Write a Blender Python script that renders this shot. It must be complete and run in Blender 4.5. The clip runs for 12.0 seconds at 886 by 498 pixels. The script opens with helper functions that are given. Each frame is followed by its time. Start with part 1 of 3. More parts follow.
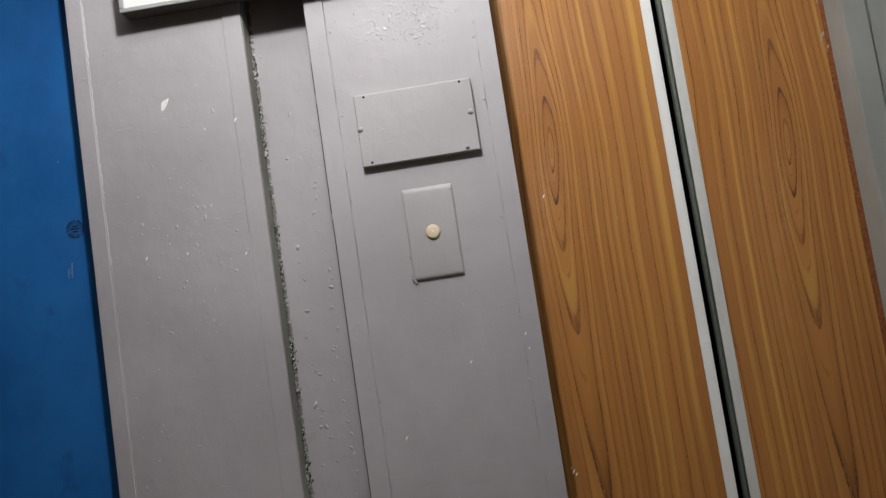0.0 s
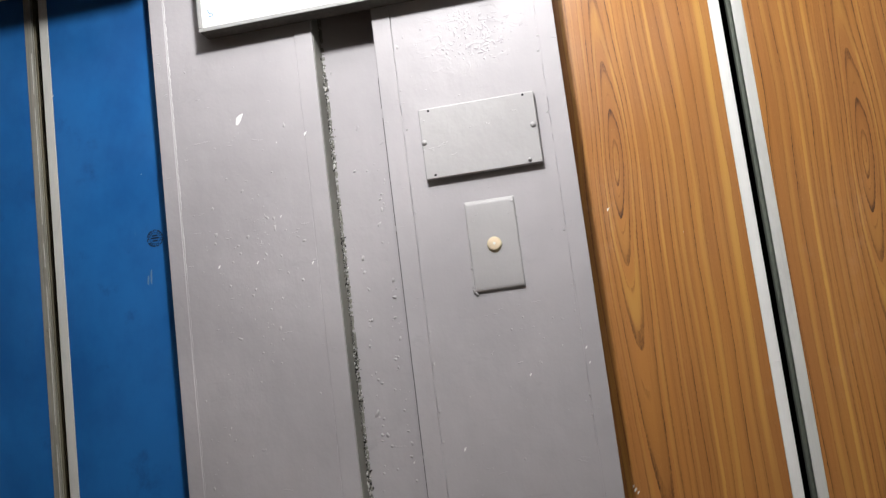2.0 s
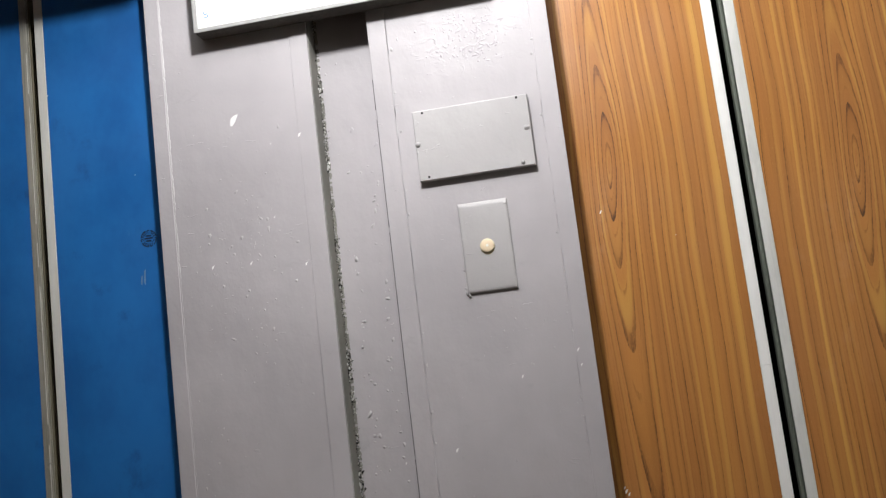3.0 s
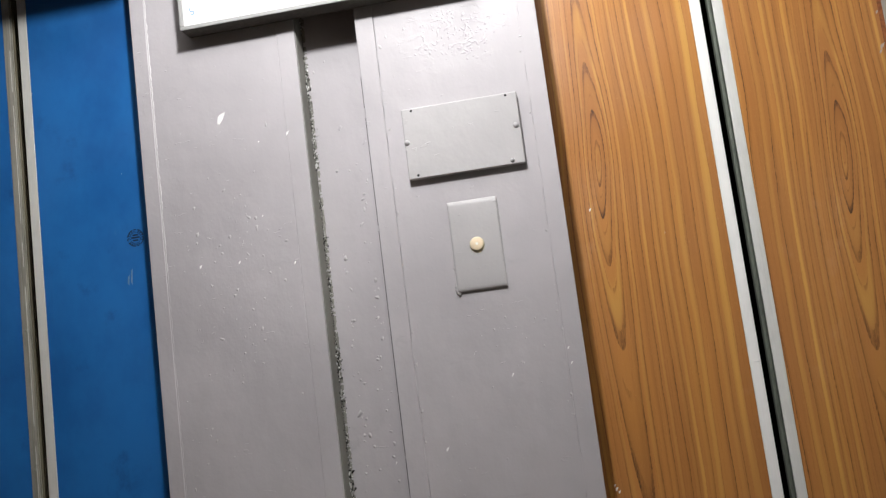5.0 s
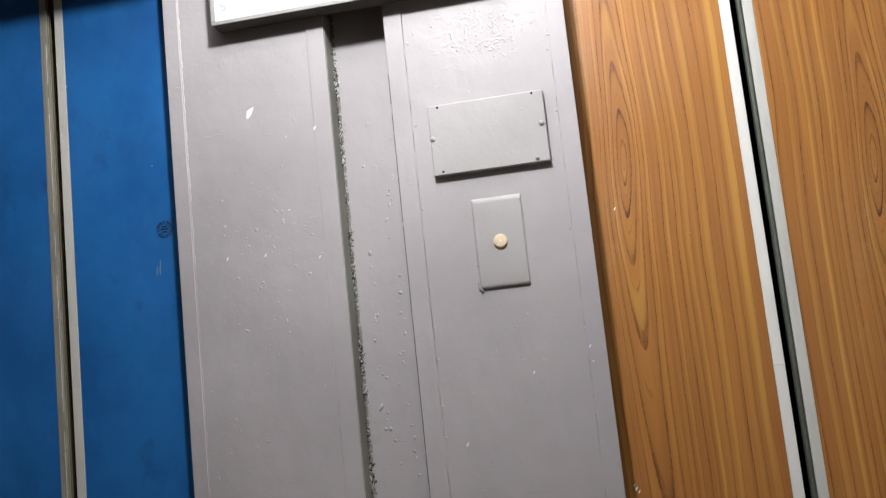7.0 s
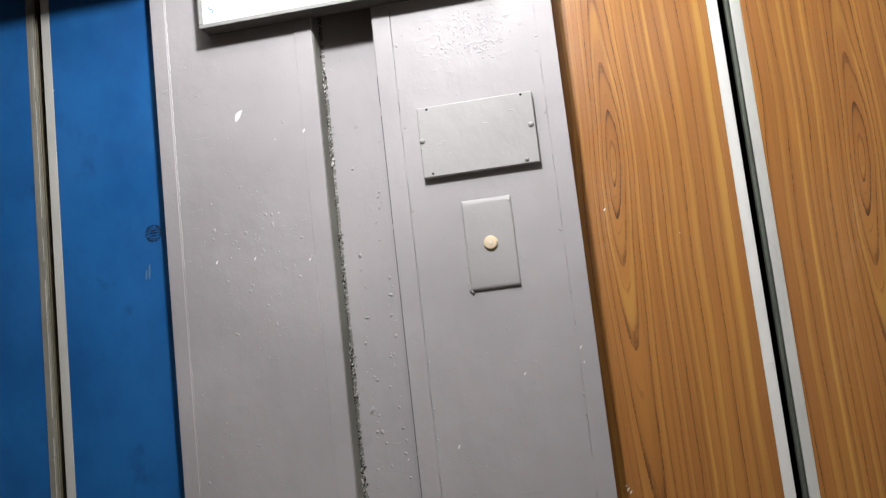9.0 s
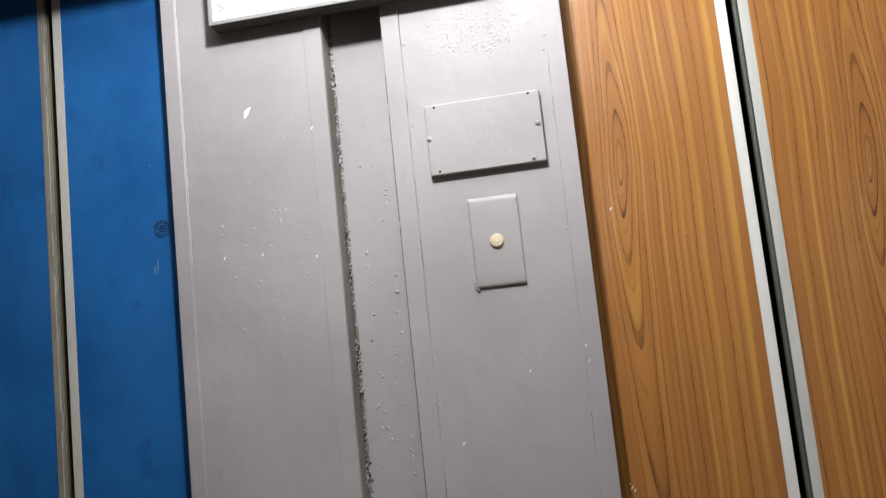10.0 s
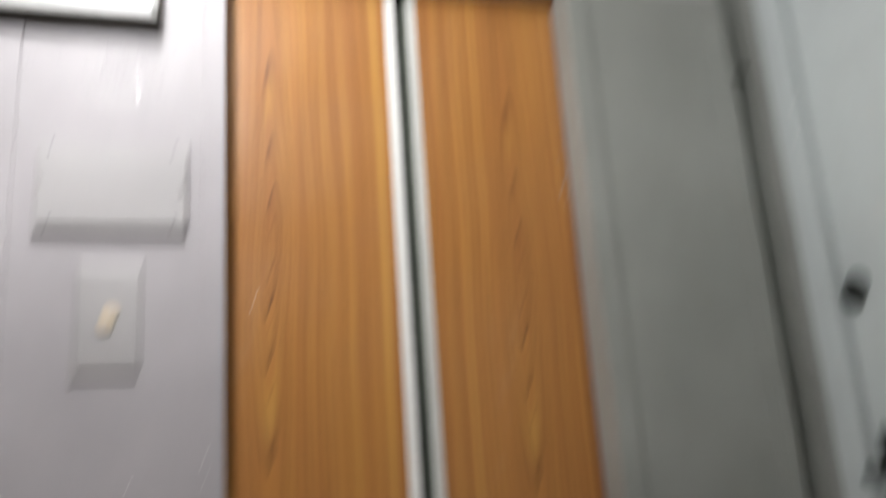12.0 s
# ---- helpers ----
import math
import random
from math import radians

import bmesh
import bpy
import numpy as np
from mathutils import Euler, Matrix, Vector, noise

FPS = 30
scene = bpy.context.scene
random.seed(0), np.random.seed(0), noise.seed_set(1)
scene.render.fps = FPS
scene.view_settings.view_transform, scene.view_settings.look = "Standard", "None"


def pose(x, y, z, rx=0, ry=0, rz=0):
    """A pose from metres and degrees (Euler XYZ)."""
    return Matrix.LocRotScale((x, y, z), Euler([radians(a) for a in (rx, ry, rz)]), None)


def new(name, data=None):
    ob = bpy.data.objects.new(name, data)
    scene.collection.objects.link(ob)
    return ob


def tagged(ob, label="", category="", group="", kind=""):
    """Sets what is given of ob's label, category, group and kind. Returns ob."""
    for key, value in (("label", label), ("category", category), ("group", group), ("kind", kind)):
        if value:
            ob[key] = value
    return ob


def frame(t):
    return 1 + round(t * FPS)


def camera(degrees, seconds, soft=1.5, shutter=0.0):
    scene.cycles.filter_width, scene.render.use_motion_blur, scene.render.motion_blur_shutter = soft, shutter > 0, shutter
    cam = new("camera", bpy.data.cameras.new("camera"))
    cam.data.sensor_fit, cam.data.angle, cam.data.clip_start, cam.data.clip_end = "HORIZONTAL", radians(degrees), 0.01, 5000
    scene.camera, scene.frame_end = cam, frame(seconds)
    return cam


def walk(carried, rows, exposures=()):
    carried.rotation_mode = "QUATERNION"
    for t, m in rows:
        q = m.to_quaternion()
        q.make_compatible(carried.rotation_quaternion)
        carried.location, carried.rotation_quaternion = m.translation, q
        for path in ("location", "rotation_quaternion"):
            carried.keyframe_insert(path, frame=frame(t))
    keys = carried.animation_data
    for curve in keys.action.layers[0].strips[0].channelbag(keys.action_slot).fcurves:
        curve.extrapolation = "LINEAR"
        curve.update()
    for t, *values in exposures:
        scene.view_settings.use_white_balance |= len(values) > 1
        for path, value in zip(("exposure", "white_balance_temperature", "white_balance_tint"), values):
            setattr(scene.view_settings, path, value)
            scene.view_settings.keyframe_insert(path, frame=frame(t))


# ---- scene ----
# camera: seconds, place, then yaw, pitch and roll in degrees
cam = camera(54.09, 12.0, soft=1.25, shutter=0.55)
PATH = (
    (0, 0.0868, -1.5711, 1.2864, 3.464, 5.459, 8.512),
    (0.3, 0.0856, -1.5572, 1.2913, 3.525, 4.647, 8.120),
    (0.5, 0.1138, -1.5780, 1.2858, 5.056, 4.300, 7.118),
    (0.8, 0.1296, -1.5877, 1.2725, 9.743, 6.069, 6.271),
    (1, 0.1443, -1.5773, 1.2644, 10.247, 6.600, 6.375),
    (1.2, 0.1439, -1.5761, 1.2646, 8.946, 7.177, 6.230),
    (1.5, 0.1427, -1.5718, 1.2660, 8.357, 7.436, 7.304),
    (2, 0.1477, -1.5734, 1.2644, 9.724, 7.540, 7.112),
    (2.5, 0.1515, -1.5764, 1.2633, 9.531, 7.667, 6.978),
    (4.5, 0.1486, -1.5810, 1.2649, 9.020, 7.289, 6.745),
    (5, 0.1463, -1.5746, 1.2685, 8.494, 7.259, 7.180),
    (5.5, 0.1476, -1.5766, 1.2652, 9.264, 7.289, 6.970),
    (6, 0.1499, -1.5765, 1.2619, 9.546, 7.186, 6.449),
    (6.5, 0.1529, -1.5794, 1.2618, 9.757, 7.077, 6.122),
    (7, 0.1571, -1.5806, 1.2626, 10.293, 7.353, 5.954),
    (7.5, 0.1580, -1.5785, 1.2629, 9.915, 7.523, 6.551),
    (9.5, 0.1596, -1.5783, 1.2627, 9.749, 7.392, 6.379),
    (10, 0.1617, -1.5843, 1.2598, 10.209, 7.378, 5.924),
    (10.5, 0.1577, -1.5776, 1.2602, 8.745, 7.426, 6.948),
    (10.6, 0.1577, -1.5776, 1.2602, 8.585, 7.476, 6.948),
    (10.8, 0.1457, -1.5776, 1.2602, 7.845, 7.066, 6.948),
    (11, 0.1199, -1.5684, 1.2739, 4.369, 6.848, 6.703),
    (11.2, 0.1196, -1.5798, 1.2815, 5.582, 7.304, 5.482),
    (11.4, 0.1300, -1.5717, 1.2887, 4.503, 6.242, -1.592),
    (11.5, 0.1180, -1.5487, 1.3042, 0.744, 5.541, -1.109),
    (11.6, 0.0939, -1.5263, 1.3099, -2.462, 5.638, -0.355),
    (11.7, 0.0653, -1.5107, 1.3059, -3.007, 5.206, 1.244),
    (11.8, 0.0747, -1.5087, 1.3013, -7.854, 5.670, -1.678),
    (11.9, 0.0798, -1.4586, 1.3118, -11.555, 8.997, 1.061),
    (11.967, 0.1330, -1.3420, 1.1930, -13.900, 12.950, 3.720),
    (12, 0.1361, -1.3342, 1.1856, -14.918, 15.970, 3.821),
)
EXPOSURES = ((0.0, -0.70), (0.3, -0.42), (0.5, -0.16), (0.8, 0.0), (1.0, 0.08), (1.5, -0.05), (2.5, -0.12), (5.0, -0.12), (7.5, -0.14), (10.5, -0.14), (11.0, -0.18), (11.3, -0.25), (11.5, -0.42), (11.8, -0.38), (12.0, -0.28))
walk(cam, [(t, pose(x, y, z, 90 + pitch, roll, yaw)) for t, x, y, z, yaw, pitch, roll in PATH], EXPOSURES)

# ---- world, lamp and exposure ----
world = bpy.data.worlds.new("world")
scene.world = world
world.use_nodes = True
world.node_tree.nodes["Background"].inputs[0].default_value = (0.6, 0.65, 0.7, 1)
world.node_tree.nodes["Background"].inputs[1].default_value = 0.02

bulb = bpy.data.lights.new("ceiling_bulb", "POINT")
bulb.energy, bulb.shadow_soft_size, bulb.color = 61.0, 0.045, (0.97, 0.975, 0.98)
new("ceiling_bulb", bulb).matrix_world = pose(-0.05, -0.74, 2.338)


# ---- materials ----
class Nodes:
    """A small builder for node materials."""

    def __init__(self, name):
        self.mat = bpy.data.materials.new(name)
        self.mat.use_nodes = True
        self.tree = self.mat.node_tree
        self.bsdf = self.tree.nodes["Principled BSDF"]

    def add(self, kind, **values):
        node = self.tree.nodes.new(kind)
        for key, value in values.items():
            if key == "op":
                node.operation = value
            elif key == "blend":
                node.blend_type = value
        return node

    def put(self, socket, value):
        if isinstance(value, bpy.types.NodeSocket):
            self.tree.links.new(value, socket)
        else:
            socket.default_value = value

    def math(self, op, a, b=0.0, c=0.0):
        node = self.add("ShaderNodeMath", op=op)
        for socket, value in zip(node.inputs, (a, b, c)):
            self.put(socket, value)
        return node.outputs[0]

    def place(self):
        return self.add("ShaderNodeNewGeometry").outputs["Position"]

    def local(self):
        return self.add("ShaderNodeTexCoord").outputs["Object"]

    def split(self, vector):
        node = self.add("ShaderNodeSeparateXYZ")
        self.put(node.inputs[0], vector)
        return node.outputs

    def stretch(self, vector, scale, shift=(0, 0, 0)):
        node = self.add("ShaderNodeMapping")
        self.put(node.inputs["Vector"], vector)
        node.inputs["Scale"].default_value = scale
        node.inputs["Location"].default_value = shift
        return node.outputs[0]

    def noise(self, vector, scale, detail=3.0, rough=0.55, distortion=0.0):
        node = self.add("ShaderNodeTexNoise")
        self.put(node.inputs["Vector"], vector)
        for key, value in (("Scale", scale), ("Detail", detail), ("Roughness", rough), ("Distortion", distortion)):
            node.inputs[key].default_value = value
        return node.outputs["Fac"]

    def ramp(self, value, low, high, a=0.0, b=1.0):
        node = self.add("ShaderNodeMapRange")
        node.interpolation_type = "SMOOTHSTEP"
        for i, v in enumerate((value, low, high, a, b)):
            self.put(node.inputs[i], v)
        return node.outputs[0]

    def mix(self, factor, a, b, blend="MIX"):
        node = self.add("ShaderNodeMix")
        node.data_type, node.blend_type = "RGBA", blend
        self.put(node.inputs[0], factor)
        self.put(node.inputs[6], (*a, 1) if isinstance(a, tuple) else a)
        self.put(node.inputs[7], (*b, 1) if isinstance(b, tuple) else b)
        return node.outputs[2]

    def bump(self, height, distance, normal=None, strength=1.0):
        node = self.add("ShaderNodeBump")
        self.put(node.inputs["Height"], height)
        node.inputs["Distance"].default_value = distance
        node.inputs["Strength"].default_value = strength
        if normal:
            self.put(node.inputs["Normal"], normal)
        return node.outputs[0]

    def done(self, colour, rough=0.5, metal=0.0, normal=None, specular=0.5):
        self.put(self.bsdf.inputs["Base Color"], (*colour, 1) if isinstance(colour, tuple) else colour)
        self.put(self.bsdf.inputs["Roughness"], rough)
        self.bsdf.inputs["Metallic"].default_value = metal
        self.bsdf.inputs["Specular IOR Level"].default_value = specular
        if normal:
            self.put(self.bsdf.inputs["Normal"], normal)
        return self.mat


def shade(c, k):
    return tuple(v * k for v in c)


def enamel(name, colour, rough=0.36, flake=False, grime=0.10, peel=1.0, specular=0.3):
    """Thick brushed enamel on steel: slow sags, faint orange peel, stains, and a glossier blistered patch where asked."""
    n = Nodes(name)
    p = n.place()
    stain = n.ramp(n.noise(p, 2.6, 4), 0.35, 0.7)
    col = n.mix(stain, shade(colour, 1.0 + grime * 0.5), shade(colour, 1.0 - grime))
    drift = n.ramp(n.noise(n.stretch(p, (1, 1, 0.16), (4, 0, 0)), 16, 4, 0.6), 0.42, 0.75)
    col = n.mix(n.math("MULTIPLY", drift, 0.30), col, shade(colour, 0.90))
    speck = n.ramp(n.noise(n.stretch(p, (1, 1, 0.35)), 38, 5, 0.65), 0.50, 0.74)
    col = n.mix(n.math("MULTIPLY", speck, 0.22), col, shade(colour, 0.88))
    smear = n.ramp(n.noise(n.stretch(p, (1.0, 1.0, 2.4), (1, 0, 5)), 15, 5, 0.65, 0.7), 0.60, 0.78)
    col = n.mix(n.math("MULTIPLY", smear, 0.32), col, shade(colour, 0.74))
    dust = n.ramp(n.noise(p, 420, 2), 0.70, 0.76)
    col = n.mix(n.math("MULTIPLY", dust, 0.25), col, shade(colour, 0.6))
    normal = n.bump(n.noise(p, 7, 2), 0.0040 * peel)
    normal = n.bump(n.noise(n.stretch(p, (1, 1, 0.7)), 34, 3, 0.55), 0.0010 * peel, normal)
    normal = n.bump(n.noise(p, 140, 2, 0.4), 0.00016 * peel, normal)
    pits = n.ramp(n.noise(p, 55, 1), 0.76, 0.82)
    normal = n.bump(pits, 0.0007 * peel, normal)
    scratch = n.ramp(n.noise(n.stretch(p, (30, 30, 95), (0, 0, 3)), 1.0, 1, 0.3, 1.6), 0.765, 0.79)
    normal = n.bump(scratch, 0.0004 * peel, normal)
    gloss = n.ramp(n.noise(p, 14, 3), 0.3, 0.7, rough - 0.05, rough + 0.07)
    if flake:
        x, y, z = n.split(p)
        wide = n.math("POWER", n.math("DIVIDE", n.math("SUBTRACT", x, 0.015), 0.13), 2.0)
        tall = n.math("POWER", n.math("DIVIDE", n.math("SUBTRACT", z, 1.87), 0.085), 2.0)
        inside = n.ramp(n.math("ADD", wide, n.math("ADD", tall, n.math("MULTIPLY", n.noise(p, 30, 3), 0.9))), 0.55, 1.6, 1.0, 0.0)
        scales = n.ramp(n.noise(n.stretch(p, (0.8, 1, 1.2)), 40, 3, 0.55, 0.8), 0.52, 0.70)
        normal = n.bump(n.math("MULTIPLY", inside, scales), 0.0005, normal)
        gloss = n.math("SUBTRACT", gloss, n.math("MULTIPLY", inside, 0.05))
    return n.done(col, gloss, 0.0, normal, specular)


def laminate_wood(name):
    """Glossy wood-print laminate: one long eye of grain at the panel's origin, wider straight bands away from it."""
    n = Nodes(name)
    p = n.local()
    x, y, z = n.split(p)
    def waver(scale, size, detail):
        return n.math("MULTIPLY", n.math("SUBTRACT", n.noise(n.stretch(p, scale), 1.0, detail), 0.5), size)

    xw = n.math("ADD", x, waver((3.8, 3.8, 1.9), 0.036, 1))
    xw = n.math("ADD", xw, waver((15, 15, 1.0), 0.024, 1))
    xw = n.math("ADD", xw, waver((60, 60, 11), 0.0034, 2))
    xw = n.math("ADD", xw, waver((420, 420, 150), 0.0019, 1))
    zn = n.math("ADD", z, waver((35, 35, 6), 0.030, 2))
    zs = n.math("DIVIDE", n.math("MULTIPLY", zn, 0.16), n.math("MULTIPLY_ADD", n.math("ABSOLUTE", zn), 3.2, 1.0))
    q = n.math("SQRT", n.math("ADD", n.math("MULTIPLY", xw, xw), n.math("MULTIPLY", zs, zs)))
    opening = n.math("MULTIPLY_ADD", q, 5.0, 1.0)
    phase = n.math("DIVIDE", n.math("MULTIPLY", q, 170.0), opening)
    pitch = n.math("DIVIDE", n.math("MULTIPLY", opening, opening), 170.0)
    saw = n.math("FRACT", phase)
    index = n.math("FLOOR", phase)
    heavy = n.math("FRACT", n.math("MULTIPLY_ADD", index, 0.618, 0.31))
    heavy = n.math("MAXIMUM", heavy, n.ramp(q, 0.025, 0.07, 0.62, 0.0))
    rich = n.math("FRACT", n.math("MULTIPLY_ADD", index, 0.382, 0.77))
    away = n.math("MULTIPLY", n.math("SUBTRACT", 1.0, saw), pitch)
    line = n.ramp(away, 0.0004, 0.0017, 1.0, 0.0)
    halo = n.ramp(away, 0.0010, 0.0060, 1.0, 0.0)
    glow = n.math("MULTIPLY", n.ramp(saw, 0.15, 0.62), n.ramp(away, 0.0008, 0.0024))
    second = n.math("FRACT", n.math("MULTIPLY_ADD", phase, 2.0, 0.37))
    fine_line = n.ramp(n.math("MULTIPLY", second, pitch), 0.0003, 0.0013, 1.0, 0.0)
    broken = n.ramp(n.noise(n.stretch(p, (60, 60, 3.0)), 2.0, 3), 0.40, 0.60)
    gold = n.ramp(n.noise(n.stretch(p, (34, 34, 0.8)), 1.3, 3), 0.42, 0.62)
    dashes = n.ramp(n.noise(n.stretch(p, (500, 500, 120)), 1.0, 2, 0.6), 0.36, 0.54, 0.40, 1.0)
    fibre = n.noise(n.stretch(p, (520, 520, 26)), 1.0, 3, 0.7)
    patch = n.noise(n.stretch(p, (6, 6, 1.2)), 1.0, 2)
    col = n.mix(n.ramp(patch, 0.3, 0.7), (0.362, 0.146, 0.041), (0.420, 0.178, 0.050))
    col = n.mix(n.math("MULTIPLY", gold, 0.55), col, (0.50, 0.225, 0.056))
    col = n.mix(n.math("MULTIPLY", glow, n.math("MULTIPLY", n.math("MULTIPLY", rich, rich), n.math("MULTIPLY_ADD", gold, 0.55, 0.45))), col, (0.60, 0.330, 0.080))
    col = n.mix(n.math("MULTIPLY", halo, n.math("MULTIPLY", heavy, 0.45)), col, (0.25, 0.092, 0.026))
    col = n.mix(n.math("MULTIPLY", fine_line, n.math("MULTIPLY", n.math("MULTIPLY", broken, dashes), 0.50)), col, (0.17, 0.062, 0.020))
    col = n.mix(n.math("MULTIPLY", n.math("MULTIPLY", line, dashes), n.math("MULTIPLY", n.math("MULTIPLY", heavy, 1.25), n.math("MULTIPLY_ADD", broken, 0.55, 0.45))), col, (0.090, 0.036, 0.015))
    col = n.mix(n.ramp(fibre, 0.54, 0.78, 0.0, 0.26), col, (0.22, 0.078, 0.020))
    flecks = n.ramp(n.noise(n.stretch(p, (900, 900, 140)), 1.0, 2, 0.6), 0.60, 0.74, 0.0, 0.40)
    col = n.mix(flecks, col, (0.60, 0.34, 0.10))
    scuff = n.ramp(n.noise(n.stretch(p, (1, 1, 0.6)), 7, 5, 0.7), 0.58, 0.80, 0.0, 0.24)
    col = n.mix(scuff, col, (0.60, 0.40, 0.25))
    normal = n.bump(n.noise(n.stretch(p, (1, 1, 0.3)), 6, 2), 0.004)
    normal = n.bump(fibre, 0.00006, normal)
    gloss = n.ramp(n.noise(p, 5, 4), 0.3, 0.75, 0.30, 0.50)
    return n.done(col, gloss, 0.0, normal)


def blue_laminate(name):
    n = Nodes(name)
    p = n.place()
    cloud = n.ramp(n.noise(n.stretch(p, (1, 1, 0.7)), 5, 5, 0.65), 0.35, 0.72)
    col = n.mix(cloud, (0.016, 0.138, 0.405), (0.009, 0.094, 0.305))
    soot = n.ramp(n.noise(n.stretch(p, (1, 1, 0.8), (3, 0, 0)), 11, 5, 0.7), 0.56, 0.80, 0.0, 0.6)
    col = n.mix(soot, col, (0.008, 0.040, 0.13))
    rub = n.ramp(n.noise(n.stretch(p, (3, 3, 0.6), (0, 0, 7)), 10, 4, 0.7), 0.70, 0.84, 0.0, 0.35)
    col = n.mix(rub, col, (0.16, 0.30, 0.48))
    normal = n.bump(n.noise(p, 520, 2), 0.00014)
    normal = n.bump(n.noise(p, 5, 2), 0.004, normal)
    return n.done(col, n.ramp(n.noise(p, 8, 4), 0.3, 0.7, 0.40, 0.56), 0.0, normal, 0.4)


def worn_metal(name, colour, rough, dirt, metal=0.6, streak=0.4):
    n = Nodes(name)
    p = n.place()
    grime = n.ramp(n.noise(n.stretch(p, (1, 1, 0.25)), 26, 5, 0.7), 0.42, 0.75)
    line = n.ramp(n.noise(n.stretch(p, (1, 1, 0.012)), 420, 2), 0.45, 0.7)
    col = n.mix(n.math("MULTIPLY", grime, dirt), colour, shade(colour, 0.35))
    col = n.mix(n.math("MULTIPLY", line, streak), col, shade(colour, 0.45))
    normal = n.bump(n.noise(n.stretch(p, (1, 1, 0.2)), 60, 3), 0.0006)
    return n.done(col, n.ramp(grime, 0, 1, rough, rough + 0.2), metal, normal)


def plain(name, colour, rough=0.5, metal=0.0, grain=60.0, depth=0.0004, vary=0.12):
    n = Nodes(name)
    p = n.place()
    col = n.mix(n.ramp(n.noise(p, grain, 4, 0.6), 0.3, 0.7), shade(colour, 1 + vary), shade(colour, 1 - vary))
    col = n.mix(n.ramp(n.noise(p, 4, 3), 0.4, 0.8, 0.0, 0.5), col, shade(colour, 1 - 1.3 * vary))
    return n.done(col, rough, metal, n.bump(n.noise(p, grain * 2.5, 3), depth))


def crumb_mix(name):
    n = Nodes(name)
    tone = n.add("ShaderNodeNewGeometry").outputs["Random Per Island"]
    col = n.mix(n.ramp(tone, 0.34, 0.42), (0.018, 0.017, 0.014), (0.21, 0.205, 0.175))
    col = n.mix(n.ramp(tone, 0.56, 0.78), col, (0.66, 0.65, 0.63))
    return n.done(col, 0.85, 0.0, n.bump(n.noise(n.place(), 600, 3), 0.0006))


GREY = (0.422, 0.398, 0.412)
grey_enamel = enamel("grey_enamel", GREY, 0.50, flake=True, peel=1.0, grime=0.12, specular=0.27)
# same grey paint, darkened and greened for the weaker light at the right
grey_enamel_shaded = enamel("grey_enamel_shaded", (0.295, 0.302, 0.280), 0.42, grime=0.16)
weld_paint = enamel("weld_paint", (0.52, 0.50, 0.505), 0.45, grime=0.25)
# blotchy olive, with the shade on the jamb's side mixed into the colour
olive_grime_shade = enamel("olive_grime_shade", (0.215, 0.208, 0.185), 0.6, grime=0.35)
plate_enamel = enamel("plate_enamel", (0.415, 0.398, 0.400), 0.46, peel=1.1, grime=0.07, specular=0.4)
lump_enamel = enamel("lump_enamel", (0.45, 0.43, 0.434), 0.27, peel=0.5, specular=0.5)
wrinkle_enamel = enamel("wrinkle_enamel", GREY, 0.17, peel=0.5, specular=0.6)
door_enamel = enamel("door_enamel", (0.48, 0.52, 0.515), 0.45, grime=0.14, peel=1.6)
wood_print = laminate_wood("wood_print")
red_brown_print = plain("red_brown_print", (0.25, 0.082, 0.025), 0.5, 0.0, 160, 0.0002, 0.35)
blue_print = blue_laminate("blue_print")
white_trim = worn_metal("white_trim", (0.88, 0.875, 0.85), 0.38, 0.15, 0.0, 0.05)
dull_trim = worn_metal("dull_trim", (0.35, 0.335, 0.29), 0.45, 0.6, 0.2, 0.5)
pale_trim = worn_metal("pale_trim", (0.60, 0.585, 0.545), 0.42, 0.3, 0.0, 0.10)
alu_trim = worn_metal("alu_trim", (0.64, 0.64, 0.61), 0.45, 0.25, 0.0, 0.08)
green_edge = worn_metal("green_edge", (0.12, 0.135, 0.108), 0.6, 0.7, 0.0, 0.4)
dirty_edge = worn_metal("dirty_edge", (0.20, 0.175, 0.12), 0.6, 0.8, 0.2, 0.7)
cable_grey = plain("cable_grey", (0.07, 0.072, 0.065), 0.6)
line_dark = plain("line_dark", (0.045, 0.043, 0.04), 0.9)
dark_steel = plain("dark_steel", (0.03, 0.034, 0.03), 0.45, 0.5)
shaft_dark = plain("shaft_dark", (0.02, 0.02, 0.02), 0.9, 0.0, 20, 0.002)
board_paint = enamel("board_paint", (0.33, 0.325, 0.32), 0.5, peel=0.6)
# very dark so that the board's underside looks shaded despite floor bounce
board_back = plain("board_back", (0.075, 0.068, 0.056), 0.85, 0.0, 120, 0.0005, 0.2)
white_sheet = plain("white_sheet", (0.82, 0.82, 0.80), 0.4, 0.0, 30, 0.0001, 0.02)
blue_ink = plain("blue_ink", (0.10, 0.28, 0.50), 0.5)
pink_ink = plain("pink_ink", (0.62, 0.26, 0.30), 0.5)
stamp_ink = plain("stamp_ink", (0.004, 0.018, 0.055), 0.6, 0.0, 700, 0.0001, 0.3)
rub_mark = plain("rub_mark", (0.13, 0.22, 0.36), 0.6, 0.0, 500, 0.0001, 0.3)
button_plastic = plain("button_plastic", (0.80, 0.65, 0.46), 0.3, 0.0, 80, 0.0001, 0.06)
button_eye = plain("button_eye", (0.9, 0.88, 0.82), 0.25, 0.0, 80, 0.0001, 0.03)
brass_ring = plain("brass_ring", (0.70, 0.62, 0.42), 0.35, 0.4)
rubbed_grey = plain("rubbed_grey", (0.42, 0.36, 0.32), 0.7, 0.0, 300, 0.0003, 0.2)
